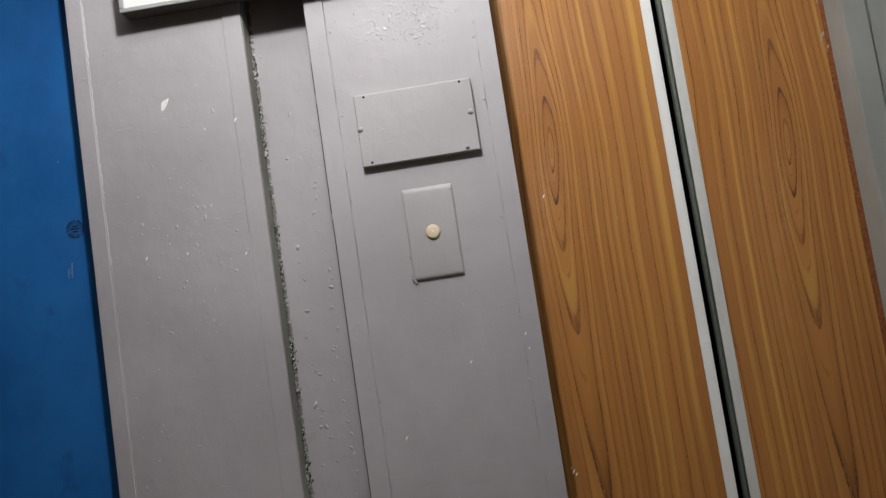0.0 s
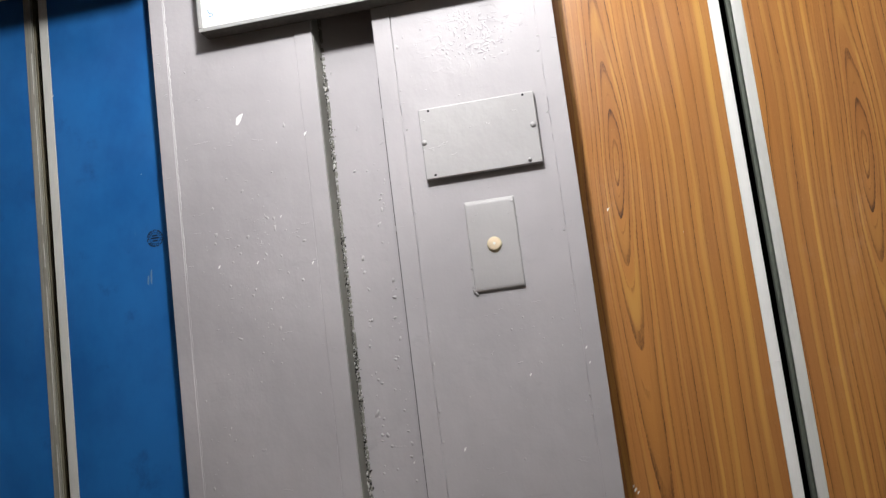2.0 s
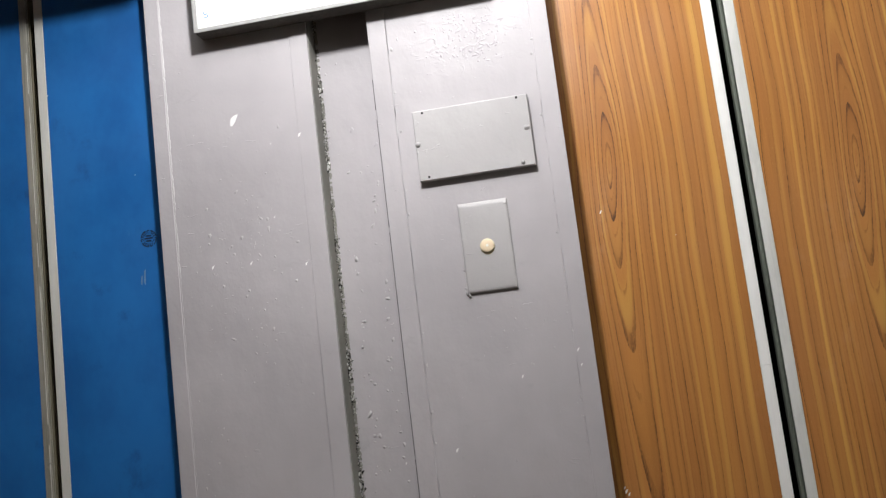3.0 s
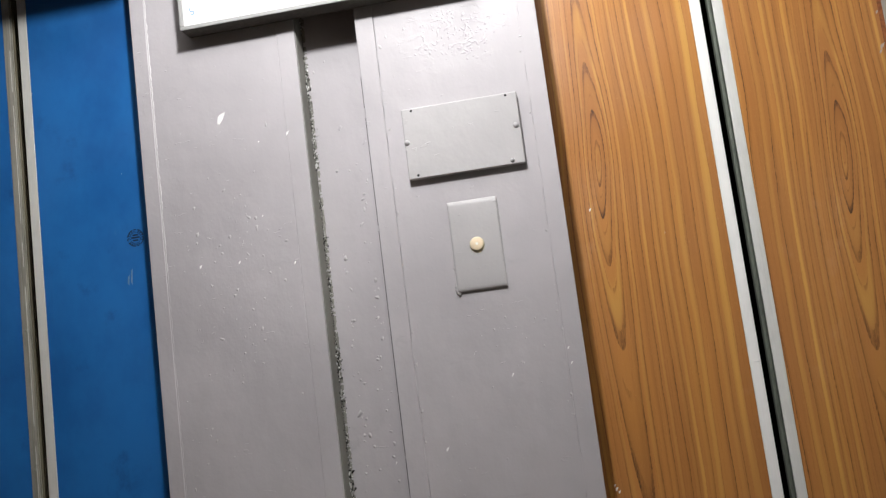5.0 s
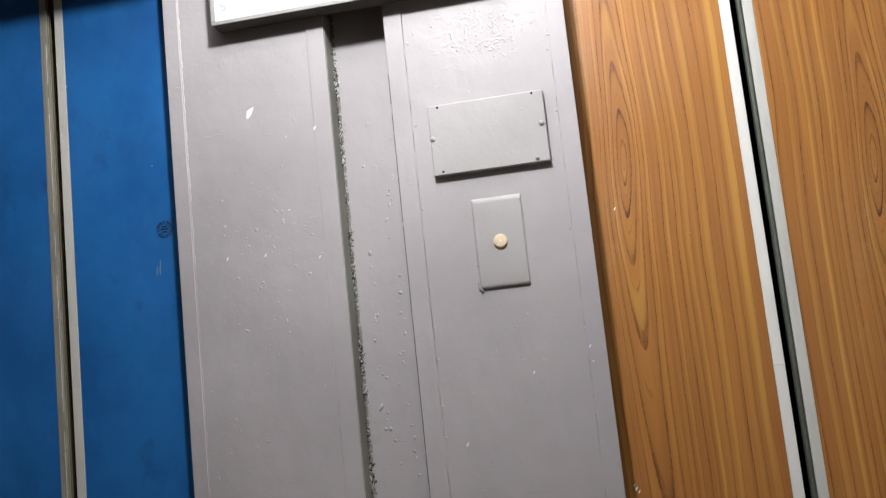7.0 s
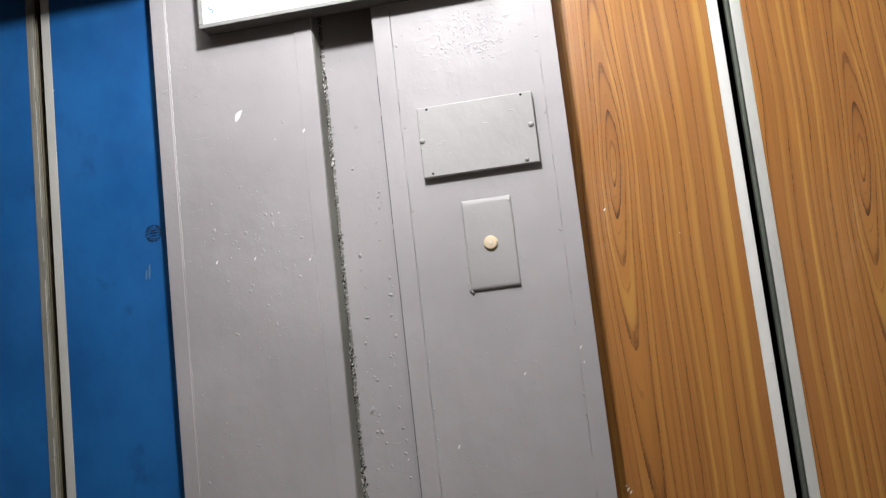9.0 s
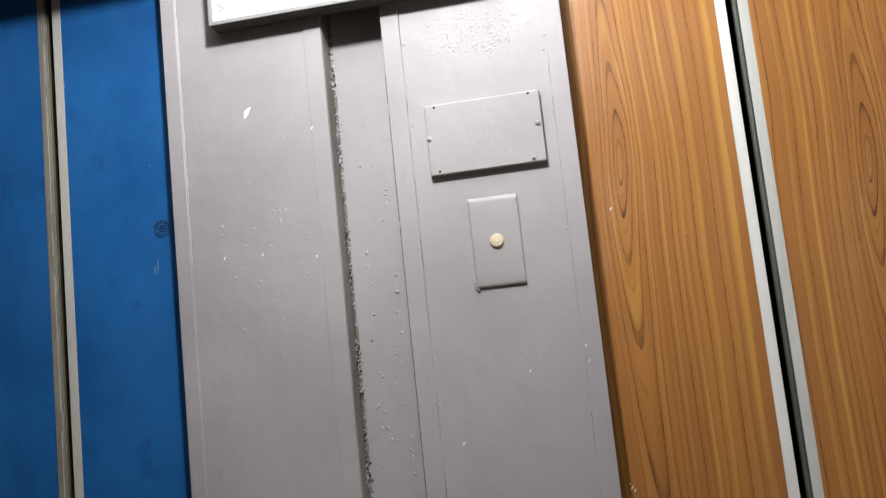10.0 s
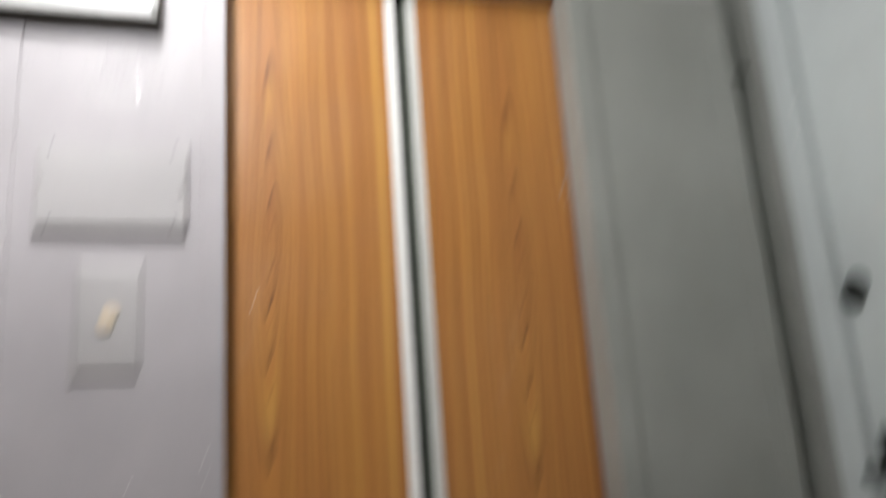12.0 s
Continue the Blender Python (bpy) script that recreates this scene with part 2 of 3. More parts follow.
bare_plaster = plain("bare_plaster", (0.80, 0.79, 0.77), 0.8, 0.0, 200, 0.0003, 0.05)
hole_black = plain("hole_black", (0.006, 0.006, 0.006), 0.9)
crumbs = crumb_mix("crumbs")
wall_paint = enamel("wall_paint", (0.24, 0.23, 0.19), 0.6, grime=0.15)
whitewash = plain("whitewash", (0.58, 0.57, 0.55), 0.9, 0.0, 30, 0.0008, 0.05)
floor_tile = plain("floor_tile", (0.17, 0.10, 0.06), 0.6, 0.0, 25, 0.0006, 0.2)
zinc = plain("zinc", (0.62, 0.63, 0.62), 0.35, 0.7)


# ---- mesh helpers ----
def box(bm, x0, x1, y0, y1, z0, z1, bevel=0.0, segments=2):
    """A bevelled block, added to bm."""
    made = bmesh.ops.create_cube(bm, size=1.0)["verts"]
    for v in made:
        v.co = Vector(((x0 + x1) / 2 + v.co.x * (x1 - x0), (y0 + y1) / 2 + v.co.y * (y1 - y0), (z0 + z1) / 2 + v.co.z * (z1 - z0)))
    if bevel:
        edges = list({e for v in made for e in v.link_edges})
        bmesh.ops.bevel(bm, geom=edges, offset=bevel, segments=segments, profile=0.5, affect="EDGES")
    return bm


def block(*size, bevel=0.0, segments=2):
    return box(bmesh.new(), *size, bevel=bevel, segments=segments)


def disc(cx, y0, y1, cz, radius, dome=0.0, sides=24, squash=1.0):
    """A round piece that stands out from the wall from y0 to y1 (y1 < y0), domed by that much."""
    bm = bmesh.new()
    rings = [(radius, y0), (radius, y1 + 0.25 * dome), (radius * 0.92, y1 - 0.1 * dome), (radius * 0.6, y1 - 0.7 * dome), (radius * 0.2, y1 - dome)]
    if not dome:
        rings = [(radius, y0), (radius, y1 + radius * 0.05), (radius * 0.94, y1)]
    loops = []
    for r, y in rings:
        loops.append([bm.verts.new((cx + r * math.cos(a), y, cz + squash * r * math.sin(a))) for a in (2 * math.pi * i / sides for i in range(sides))])
    for a, b in zip(loops, loops[1:]):
        for i in range(sides):
            bm.faces.new((a[i], a[(i + 1) % sides], b[(i + 1) % sides], b[i]))
    bm.faces.new(loops[-1])
    bm.faces.new(list(reversed(loops[0])))
    bmesh.ops.recalc_face_normals(bm, faces=bm.faces)
    return bm


def part(name, bm, material, parent=None, label="", origin=None, smooth=False):
    """Links a bmesh, built in world places, as one mesh object, under parent if there is one."""
    at = Vector(origin) if origin else (parent["at"] if parent and "at" in parent else None)
    at = Vector(at) if at is not None else Vector((0, 0, 0))
    bmesh.ops.translate(bm, verts=bm.verts, vec=-at)
    mesh = bpy.data.meshes.new(name)
    if smooth:
        for f in bm.faces:
            f.smooth = True
    bm.to_mesh(mesh)
    bm.free()
    mesh.materials.append(material)
    ob = new(name, mesh)
    if parent:
        ob.parent = parent
        base = Vector(parent["at"]) if "at" in parent else Vector((0, 0, 0))
        ob.location = at - base
    else:
        ob.location = at
    ob["at"] = tuple(at)
    if label:
        tagged(ob, label)
    return ob


def thing(name, at, label, category, group="", kind=""):
    ob = new(name)
    ob.location, ob["at"] = at, tuple(at)
    ob.empty_display_size = 0.05
    return tagged(ob, label, category, group, kind)


def structure(name, bm, material, label, category):
    return tagged(part(name, bm, material), label, category, kind="structure")


def bead(x, y, z0, z1, width, rng, step=0.006, gaps=0.0):
    """A rough run of paint or weld up the wall: an uneven half-round rib, broken here and there."""
    bm = bmesh.new()
    count, last, phase, w, cx = int((z1 - z0) / step), None, rng.random() * 9, width, 0.0
    for i in range(count + 1):
        z = z0 + i * step
        if rng.random() < gaps:
            last = None
            continue
        w = 0.55 * w + 0.45 * width * (0.5 + 1.0 * rng.random())
        cx = 0.5 * cx + 0.16 * rng.uniform(-1, 1) * width
        mid = x + 0.0002 * math.sin(z * 7 + phase) + cx
        h = w * rng.uniform(0.32, 0.50)
        ring = [bm.verts.new((mid + w * math.cos(a), y - h * math.sin(a), z)) for a in (0.0, 0.5, 1.0, 1.57, 2.14, 2.64, math.pi)]
        if last:
            for a, b in zip(range(6), range(1, 7)):
                bm.faces.new((last[a], last[b], ring[b], ring[a]))
        last = ring
    bmesh.ops.recalc_face_normals(bm, faces=bm.faces)
    return bm


def lumps(places, rng):
    """Flattened lumps, each a low uneven dome, at (x, y, z, radius, height)."""
    bm = bmesh.new()
    for x, y, z, r, h in places:
        top = bm.verts.new((x + rng.uniform(-0.2, 0.2) * r, y - h, z + rng.uniform(-0.2, 0.2) * r))
        n, tilt = 8, rng.random() * 6
        long, lean = (1.0 if rng.random() < 0.45 else rng.uniform(1.2, 2.0)), rng.gauss(0, 0.9)
        outer, inner = [], []
        for i in range(n):
            a = 2 * math.pi * i / n + tilt
            k = rng.uniform(0.6, 1.3)
            c, q = k * r * math.cos(a), k * r * math.sin(a) * long
            c, q = c * math.cos(lean) - q * math.sin(lean), c * math.sin(lean) + q * math.cos(lean)
            outer.append(bm.verts.new((x + c, y + 0.0003, z + q)))
            inner.append(bm.verts.new((x + 0.62 * c, y - 0.75 * h, z + 0.62 * q)))
        for i in range(n):
            j = (i + 1) % n
            bm.faces.new((outer[i], outer[j], inner[j], inner[i]))
            bm.faces.new((inner[i], inner[j], top))
    bmesh.ops.recalc_face_normals(bm, faces=bm.faces)
    return bm


def flake(x, y, z, outline, thick=0.0006):
    """A chip with the given outline round (x, z), lying on the wall at y."""
    bm = bmesh.new()
    front = [bm.verts.new((x + a, y - thick, z + b)) for a, b in outline]
    back = [bm.verts.new((x + a * 1.05, y + 0.0005, z + b * 1.05)) for a, b in outline]
    bm.faces.new(front)
    for i in range(len(front)):
        j = (i + 1) % len(front)
        bm.faces.new((front[i], front[j], back[j], back[i]))
    bmesh.ops.recalc_face_normals(bm, faces=bm.faces)
    return bm


# ---- plan ----
BLUE_Y = 0.040         # front of the blue lift door
DOOR_Y = 0.07          # front of the lift doors behind the steel surround
GROOVE_Y = 0.048       # front of the filler between the two surrounds
HEAD_Z = 2.125         # underside of the wood-print lift's header
HEAD_BLUE = 2.150      # underside of the blue lift's header
SIDE_X = 1.22          # face of the side wall
CEILING_Z = 2.52
B0, B1 = -1.275, -0.634   # blue lift opening
W0, W1 = 0.167, 0.794     # wood-print lift opening

# ---- the lobby ----
# floor, ceiling, south and west walls are out of view, added for bounce light
structure("floor", block(-3.4, SIDE_X + 0.25, -4.4, 0.6, -0.12, 0.0), floor_tile, "unseen red-brown floor added to close the landing", "floor")
structure("ceiling", block(-3.4, SIDE_X + 0.25, -4.4, 0.6, CEILING_Z, CEILING_Z + 0.15), whitewash, "unseen off-white ceiling added to bounce light", "ceiling")
structure("wall_south", block(-3.4, SIDE_X + 0.25, -4.4, -4.25, 0.0, CEILING_Z), wall_paint, "unseen grey-green wall facing the lifts, added to bounce light", "wall")
structure("wall_west", block(-3.4, -3.25, -4.25, 0.6, 0.0, CEILING_Z), wall_paint, "unseen grey-green side wall added to bounce light", "wall")
structure("wall_shaft", block(-3.25, SIDE_X, 0.42, 0.6, 0.0, CEILING_Z), shaft_dark, "dark concrete back of the lift shafts", "wall")
structure("wall_north", block(-3.25, SIDE_X, 0.012, 0.16, HEAD_Z + 0.16, CEILING_Z), wall_paint, "grey painted wall above the lift doors", "wall")

structure("wall_north_west", block(-3.25, B0 - 0.342, 0.012, 0.16, 0.0, HEAD_Z + 0.158), wall_paint, "grey painted wall beside the blue lift", "wall")

# side wall with its doorway
D0, D1, DTOP = -0.88, -0.02, 2.20
structure("wall_east", block(SIDE_X, SIDE_X + 0.25, -4.25, D0, 0.0, CEILING_Z), wall_paint, "grey painted side wall beside a flat door", "wall")
structure("wall_east_corner", block(SIDE_X, SIDE_X + 0.25, D1, 0.42, 0.0, CEILING_Z), grey_enamel_shaded, "narrow grey painted corner beside a flat door", "wall")
structure("wall_east_head", block(SIDE_X, SIDE_X + 0.25, D0, D1, DTOP, CEILING_Z), wall_paint, "grey painted wall above a flat door", "wall")


# ---- lift surrounds ----
def jamb(owner, x0, x1, strips, paint, head):
    """A folded steel jamb: flat panel, raised strips at its edges, a thin open joint beside each strip."""
    joint = 0.0007
    cuts = sorted(strips)
    x = x0
    whole = part("jamb", block(x0 + 0.0015, x1 - 0.0015, 0.006, 0.105, 0.0, head - 0.001, bevel=0.001), paint, owner)
    edges = []
    for a, b, proud in cuts:
        if a > x + 0.004:
            joint = 0.0002 if proud < 0.001 else 0.0004
            edges.append((x, a - joint, 0.0, "panel"))
        edges.append((a, b, -proud, "strip"))
        x = b + joint
    if x < x1 - 0.004:
        edges.append((x, x1, 0.0, "panel"))
    for a, b, y, name in edges:
        back = 0.1065 if name == "strip" and (abs(a - x0) < 1e-6 or abs(b - x1) < 1e-6) else 0.0075
        part(name, block(a, b, y, back, 0.0, head - 0.0005, bevel=0.0013), paint, whole)
    return whole


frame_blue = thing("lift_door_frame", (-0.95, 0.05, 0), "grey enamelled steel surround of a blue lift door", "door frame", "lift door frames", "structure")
jamb_b = jamb(frame_blue, B1, -0.300, [(B1, -0.6035, 0.0015), (-0.336, -0.300, 0.0018)], grey_enamel, HEAD_BLUE)
jamb(frame_blue, B0 - 0.334, B0, [(B0 - 0.334, B0 - 0.30, 0.0015), (B0 - 0.03, B0, 0.0015)], grey_enamel, HEAD_BLUE)
part("header", block(B0 - 0.34, -0.2985, 0.0, 0.105, HEAD_BLUE, HEAD_Z + 0.158, bevel=0.0015), grey_enamel, frame_blue)
# added out of view, only to throw a shadow across the blue door's top
part("shade_hood", block(B0 - 0.10, -0.515, -0.180, -0.0005, HEAD_BLUE, HEAD_BLUE + 0.05, bevel=0.002), grey_enamel, frame_blue, "unseen hood added to cast shade on top of the lift door")
part("weld_bead", bead(-0.6025, 0.0005, 1.50, HEAD_BLUE - 0.01, 0.0028, random.Random(1), 0.0030, 0.0), weld_paint, jamb_b, "pale rough weld seam", smooth=True)
part("weld_bead", bead(-0.6025, 0.0005, 0.6, 1.50, 0.0022, random.Random(8), 0.0050, 0.0), grey_enamel, jamb_b, "smoothed weld seam", smooth=True)
# thin dark facing that gives the jamb's side its shade
part("return_face", block(-0.2998, -0.2984, 0.004, 0.104, 0.0, HEAD_BLUE - 0.002), olive_grime_shade, jamb_b, "uneven olive side of the jamb, darkened for shade")

frame_wood = thing("lift_door_frame", (0.48, 0.05, 0), "grey enamelled steel surround of a wood-print lift door", "door frame", "lift door frames", "structure")
jamb_w = jamb(frame_wood, -0.1785, W0, [(-0.1785, -0.1425, 0.0018), (0.1335, W0, 0.0003)], grey_enamel, HEAD_Z)
jamb_r = jamb(frame_wood, W1, 1.135, [(W1, 0.836, 0.004), (1.098, 1.135, 0.003)], grey_enamel_shaded, HEAD_Z)
part("header", block(-0.1795, 1.135, 0.001, 0.105, HEAD_Z, HEAD_Z + 0.16, bevel=0.0015), grey_enamel, frame_wood)
part("weld_bead", bead(0.1325, 0.0006, 0.6, HEAD_Z - 0.01, 0.0017, random.Random(2), 0.005, 0.22), grey_enamel, jamb_w, smooth=True)
part("weld_bead", bead(0.8375, 0.0, 0.6, HEAD_Z - 0.01, 0.0035, random.Random(7), 0.007, 0.15), grey_enamel_shaded, jamb_r, smooth=True)
for x, y, w, g, owner, seed in ((-0.1420, 0.0, 0.0011, 0.22, jamb_w, 31), (-0.3366, 0.0, 0.0010, 0.22, jamb_b, 32), (-0.1795, GROOVE_Y, 0.0016, 0.30, jamb_w, 33)):
    part("paint_ridge", bead(x, y + 0.0004, 0.6, HEAD_Z - 0.01, w, random.Random(seed), 0.004, g), grey_enamel, owner, smooth=True)
part("top_lip", block(0.842, 1.094, -0.003, 0.004, 2.055, 2.063, bevel=0.001), grey_enamel_shaded, jamb_r)

filler = structure("filler_panel", block(-0.2982, -0.180, GROOVE_Y, 0.1, 0.0, HEAD_Z + 0.16, bevel=0.001), grey_enamel, "lumpy grey painted strip recessed between two lift surrounds", "wall panel")
structure("corner_strip", block(1.137, SIDE_X - 0.001, 0.030, 0.1, 0.0, CEILING_Z), grey_enamel_shaded, "grey painted strip in the corner of the landing, shade put into its colour", "wall panel")

# thin dark strips in broken lengths between filler and jamb
for z0, z1 in ((0.3, 1.10), (1.105, 1.52), (1.53, 1.74), (1.76, 1.82)):
    part("dark_line", block(-0.1802, -0.1788, 0.003, 0.045, z0, z1), line_dark, filler, "thin dark strip along the jamb's edge")
# crumbled mortar in the joint beside the filler, clinging to the side of the jamb and to the strip
rng = random.Random(11)
bm = bmesh.new()
z = 0.6
while z < 2.12:
    z += rng.uniform(0.0004, 0.0014)
    if math.sin(z * 47) + math.sin(z * 19 + 2) + (z - 1.35) > 1.15 + rng.gauss(0, 0.25):
        continue
    swell = 0.85 + 0.25 * math.sin(z * 31) + 0.2 * math.sin(z * 83 + 1)
    r = rng.uniform(0.0007, 0.0020) * max(0.45, swell)
    along = abs(rng.gauss(0, 0.55))
    cx = -0.2978 + 0.0080 * min(along, 1.3) * rng.random()
    cy = GROOVE_Y - 0.0005 - 0.0120 * max(0.0, 1 - 1.4 * along) * rng.random() - 0.4 * r
    six = [bm.verts.new((cx + a * r * rng.uniform(0.6, 1.3), cy + b * r * rng.uniform(0.4, 1.0), z + c * r * rng.uniform(0.8, 2.1)))
           for a, b, c in ((1, 0, 0.2), (-1, 0, -0.2), (0.2, 1, 0), (0, -1, 0.2), (0, 0.2, 1), (0.1, 0, -1))]
    for a, b, c in ((0, 2, 4), (2, 1, 4), (1, 3, 4), (3, 0, 4), (2, 0, 5), (1, 2, 5), (3, 1, 5), (0, 3, 5)):
        bm.faces.new((six[a], six[b], six[c]))
part("mortar_crust", bead(-0.2950, GROOVE_Y + 0.0006, 0.6, 2.12, 0.0032, random.Random(35), 0.0022, 0.10), olive_grime_shade, filler, "rough old mortar edge", smooth=True)
tagged(part("mortar_crumbs", bm, crumbs), "crumbled pale and dark mortar in a joint beside the filler", "mortar", kind="stuff")

# paint lumps on the filler and the two surrounds
rng = random.Random(12)
spots = []
for i in range(70):
    row = rng.choice((-0.262, -0.262, -0.214, -0.207))
    r = 0.0013 + 0.0026 * rng.random() ** 2.0
    spots.append((row + rng.gauss(0, 0.005), GROOVE_Y, rng.uniform(0.85, 1.66 if row > -0.23 else 1.50), r, r * rng.uniform(0.4, 0.8)))
NUBS = ((-0.283, 1.863, 3.0), (-0.2576, 1.657, 4.2), (-0.233, 1.654, 2.4), (-0.2092, 1.604, 3.4), (-0.2074, 1.585, 2.6), (-0.2066, 1.434, 3.4), (-0.2075, 1.401, 4.0),
        (-0.2613, 1.363, 3.2), (-0.2067, 1.321, 3.2), (-0.2572, 1.250, 3.0), (-0.250, 1.243, 3.0), (-0.2276, 1.228, 3.0), (-0.2667, 1.187, 4.2), (-0.2621, 1.146, 3.6),
        (-0.2514, 1.1457, 3.6), (-0.2454, 1.124, 3.2), (-0.2396, 1.0805, 3.0), (-0.2665, 1.0755, 3.0))
spots += [(x, GROOVE_Y, z, r / 1000, r * 0.00055) for x, z, r in NUBS]
tagged(part("paint_lumps", lumps(spots, rng), lump_enamel, smooth=True), "small lumps of grey paint on the recessed filler strip", "paint lumps", kind="stuff")
spots = []
for i in range(46):
    r = 0.0009 + 0.0020 * rng.random() ** 2
    spots.append((rng.uniform(-0.59, -0.35), 0.0002, rng.uniform(0.95, 1.80), r, r * 0.32))
for i in range(46):
    r = 0.0011 + 0.0030 * rng.random() ** 1.6
    spots.append((rng.gauss(-0.45, 0.045), 0.0002, rng.gauss(1.55, 0.05), r, r * 0.30))
for i in range(16):
    r = 0.0011 + 0.0024 * rng.random()
    spots.append((rng.gauss(-0.445, 0.03), 0.0002, rng.gauss(1.36, 0.035), r, r * 0.28))
for i in range(30):
    r = 0.0009 + 0.0018 * rng.random() ** 2
    spots.append((rng.uniform(-0.13, 0.125), 0.0002, rng.uniform(0.95, 1.36), r, r * 0.45))
for i in range(44):
    r = 0.0012 + 0.0018 * rng.random() ** 1.5
    spots.append((rng.choice((-0.1385, 0.1300)) + rng.gauss(0, 0.0015), 0.0002, rng.uniform(1.0, 1.92), r, r * 0.6))
for x, z, r in ((-0.3756, 1.7587, 3.2), (-0.1357, 1.8725, 3.6), (-0.464, 1.448, 3.4), (-0.461, 1.327, 2.6), (-0.369, 1.454, 3.2), (-0.539, 1.194, 2.2), (-0.358, 1.239, 2.2), (0.034, 1.33, 2.4), (0.011, 1.31, 2.4)):
    spots.append((x, 0.0002, z, r / 1000, r * 0.0005))
tagged(part("paint_blisters", lumps([s for s in spots if -0.6 < s[0] < -0.34 or -0.1395 < s[0] < 0.133], rng), lump_enamel, smooth=True),
       "small blisters and drips in the grey enamel of the lift surrounds", "paint blisters", kind="stuff")


def wrinkle(bm, x, z, length, width, height, angle, rng):
    """A short winding ridge of lifted paint, tapered at both ends."""
    steps, last = max(4, int(length / 0.0022)), None
    for i in range(steps + 1):
        u = i / steps
        k = math.sin(math.pi * (0.06 + 0.88 * u)) ** 0.7
        angle += rng.gauss(0, 0.42)
        x, z = x + length / steps * math.cos(angle), z + length / steps * math.sin(angle)
        c, q = -math.sin(angle) * width * k, math.cos(angle) * width * k
        h = height * k * rng.uniform(0.8, 1.15)
        ring = [bm.verts.new((x + c * a, 0.0003 - h * b, z + q * a)) for a, b in ((-1, 0), (-0.62, 0.62), (-0.2, 0.97), (0.2, 1), (0.6, 0.66), (1, 0))]
        if last:
            for a in range(5):
                bm.faces.new((last[a], last[a + 1], ring[a + 1], ring[a]))
        last = ring


# drips and brush curls in the enamel of the blue lift's surround
rng = random.Random(45)
bm = bmesh.new()
for i in range(48):
    x, z = rng.gauss(-0.45, 0.05), rng.choice((1.56, 1.56, 1.37)) + rng.gauss(0, 0.045)
    if -0.585 < x < -0.352:
        wrinkle(bm, x, z, rng.uniform(0.004, 0.013), rng.uniform(0.0006, 0.0013), rng.uniform(0.0003, 0.0008), rng.gauss(-0.3, 0.9), rng)
bmesh.ops.recalc_face_normals(bm, faces=bm.faces)
tagged(part("paint_drips", bm, lump_enamel, smooth=True), "thin drips and brush curls in grey enamel", "paint drips", kind="stuff")

# lifted, wrinkled paint above the cover plate
rng = random.Random(44)
blobs = []
for i in range(95):
    x, z, r = rng.gauss(0.022, 0.050), rng.gauss(1.868, 0.030), rng.uniform(0.0012, 0.0030)
    if -0.125 < x < 0.115 and 1.75 < z < 1.945:
        blobs.append((x, 0.0002, z, r, r * rng.uniform(0.25, 0.42)))
bm = lumps(blobs, rng)
for i in range(46):
    x, z = rng.gauss(0.022, 0.042), rng.gauss(1.870, 0.024)
    if -0.11 < x < 0.100 and 1.77 < z < 1.93:
        wrinkle(bm, x, z, rng.uniform(0.006, 0.020), rng.uniform(0.0016, 0.0036), rng.uniform(0.0006, 0.0013), rng.choice((0.25, 0.9, -0.5)) + rng.gauss(0, 0.5), rng)
bmesh.ops.recalc_face_normals(bm, faces=bm.faces)
tagged(part("paint_wrinkles", bm, wrinkle_enamel, smooth=True), "glossy wrinkles of lifted grey paint above the cover plate", "paint blisters", kind="stuff")

# bare spots where the enamel has chipped off
CHIP = ((-0.008, -0.011), (-0.004, -0.012), (0.003, -0.004), (0.009, 0.010), (0.001, 0.008), (-0.006, 0.003))
for x, y, z, k in ((-0.4648, 0.0, 1.7864, 1.0), (-0.334, -0.0018, 1.735, 0.36), (-0.346, 0.0, 1.484, 0.3), (-0.1004, 0.0, 1.1088, 0.33), (0.034, 0.0, 1.226, 0.25),
                   (-0.533, 0.0, 1.5020, 0.3), (-0.455, 0.0, 1.4995, 0.28), (0.1385, 0.0, 1.262, 0.26), (0.1410, 0.0, 1.235, 0.2),
                   (-0.400, 0.0, 1.582, 0.16), (-0.394, 0.0, 1.727, 0.14), (-0.262, GROOVE_Y, 1.36, 0.18), (-0.207, GROOVE_Y, 1.09, 0.2)):
    tagged(part("paint_chip", flake(x, y, z, [(a * k, b * k) for a, b in CHIP]), bare_plaster), "small pale chip in the grey enamel of a lift surround", "paint chip", "paint chips")


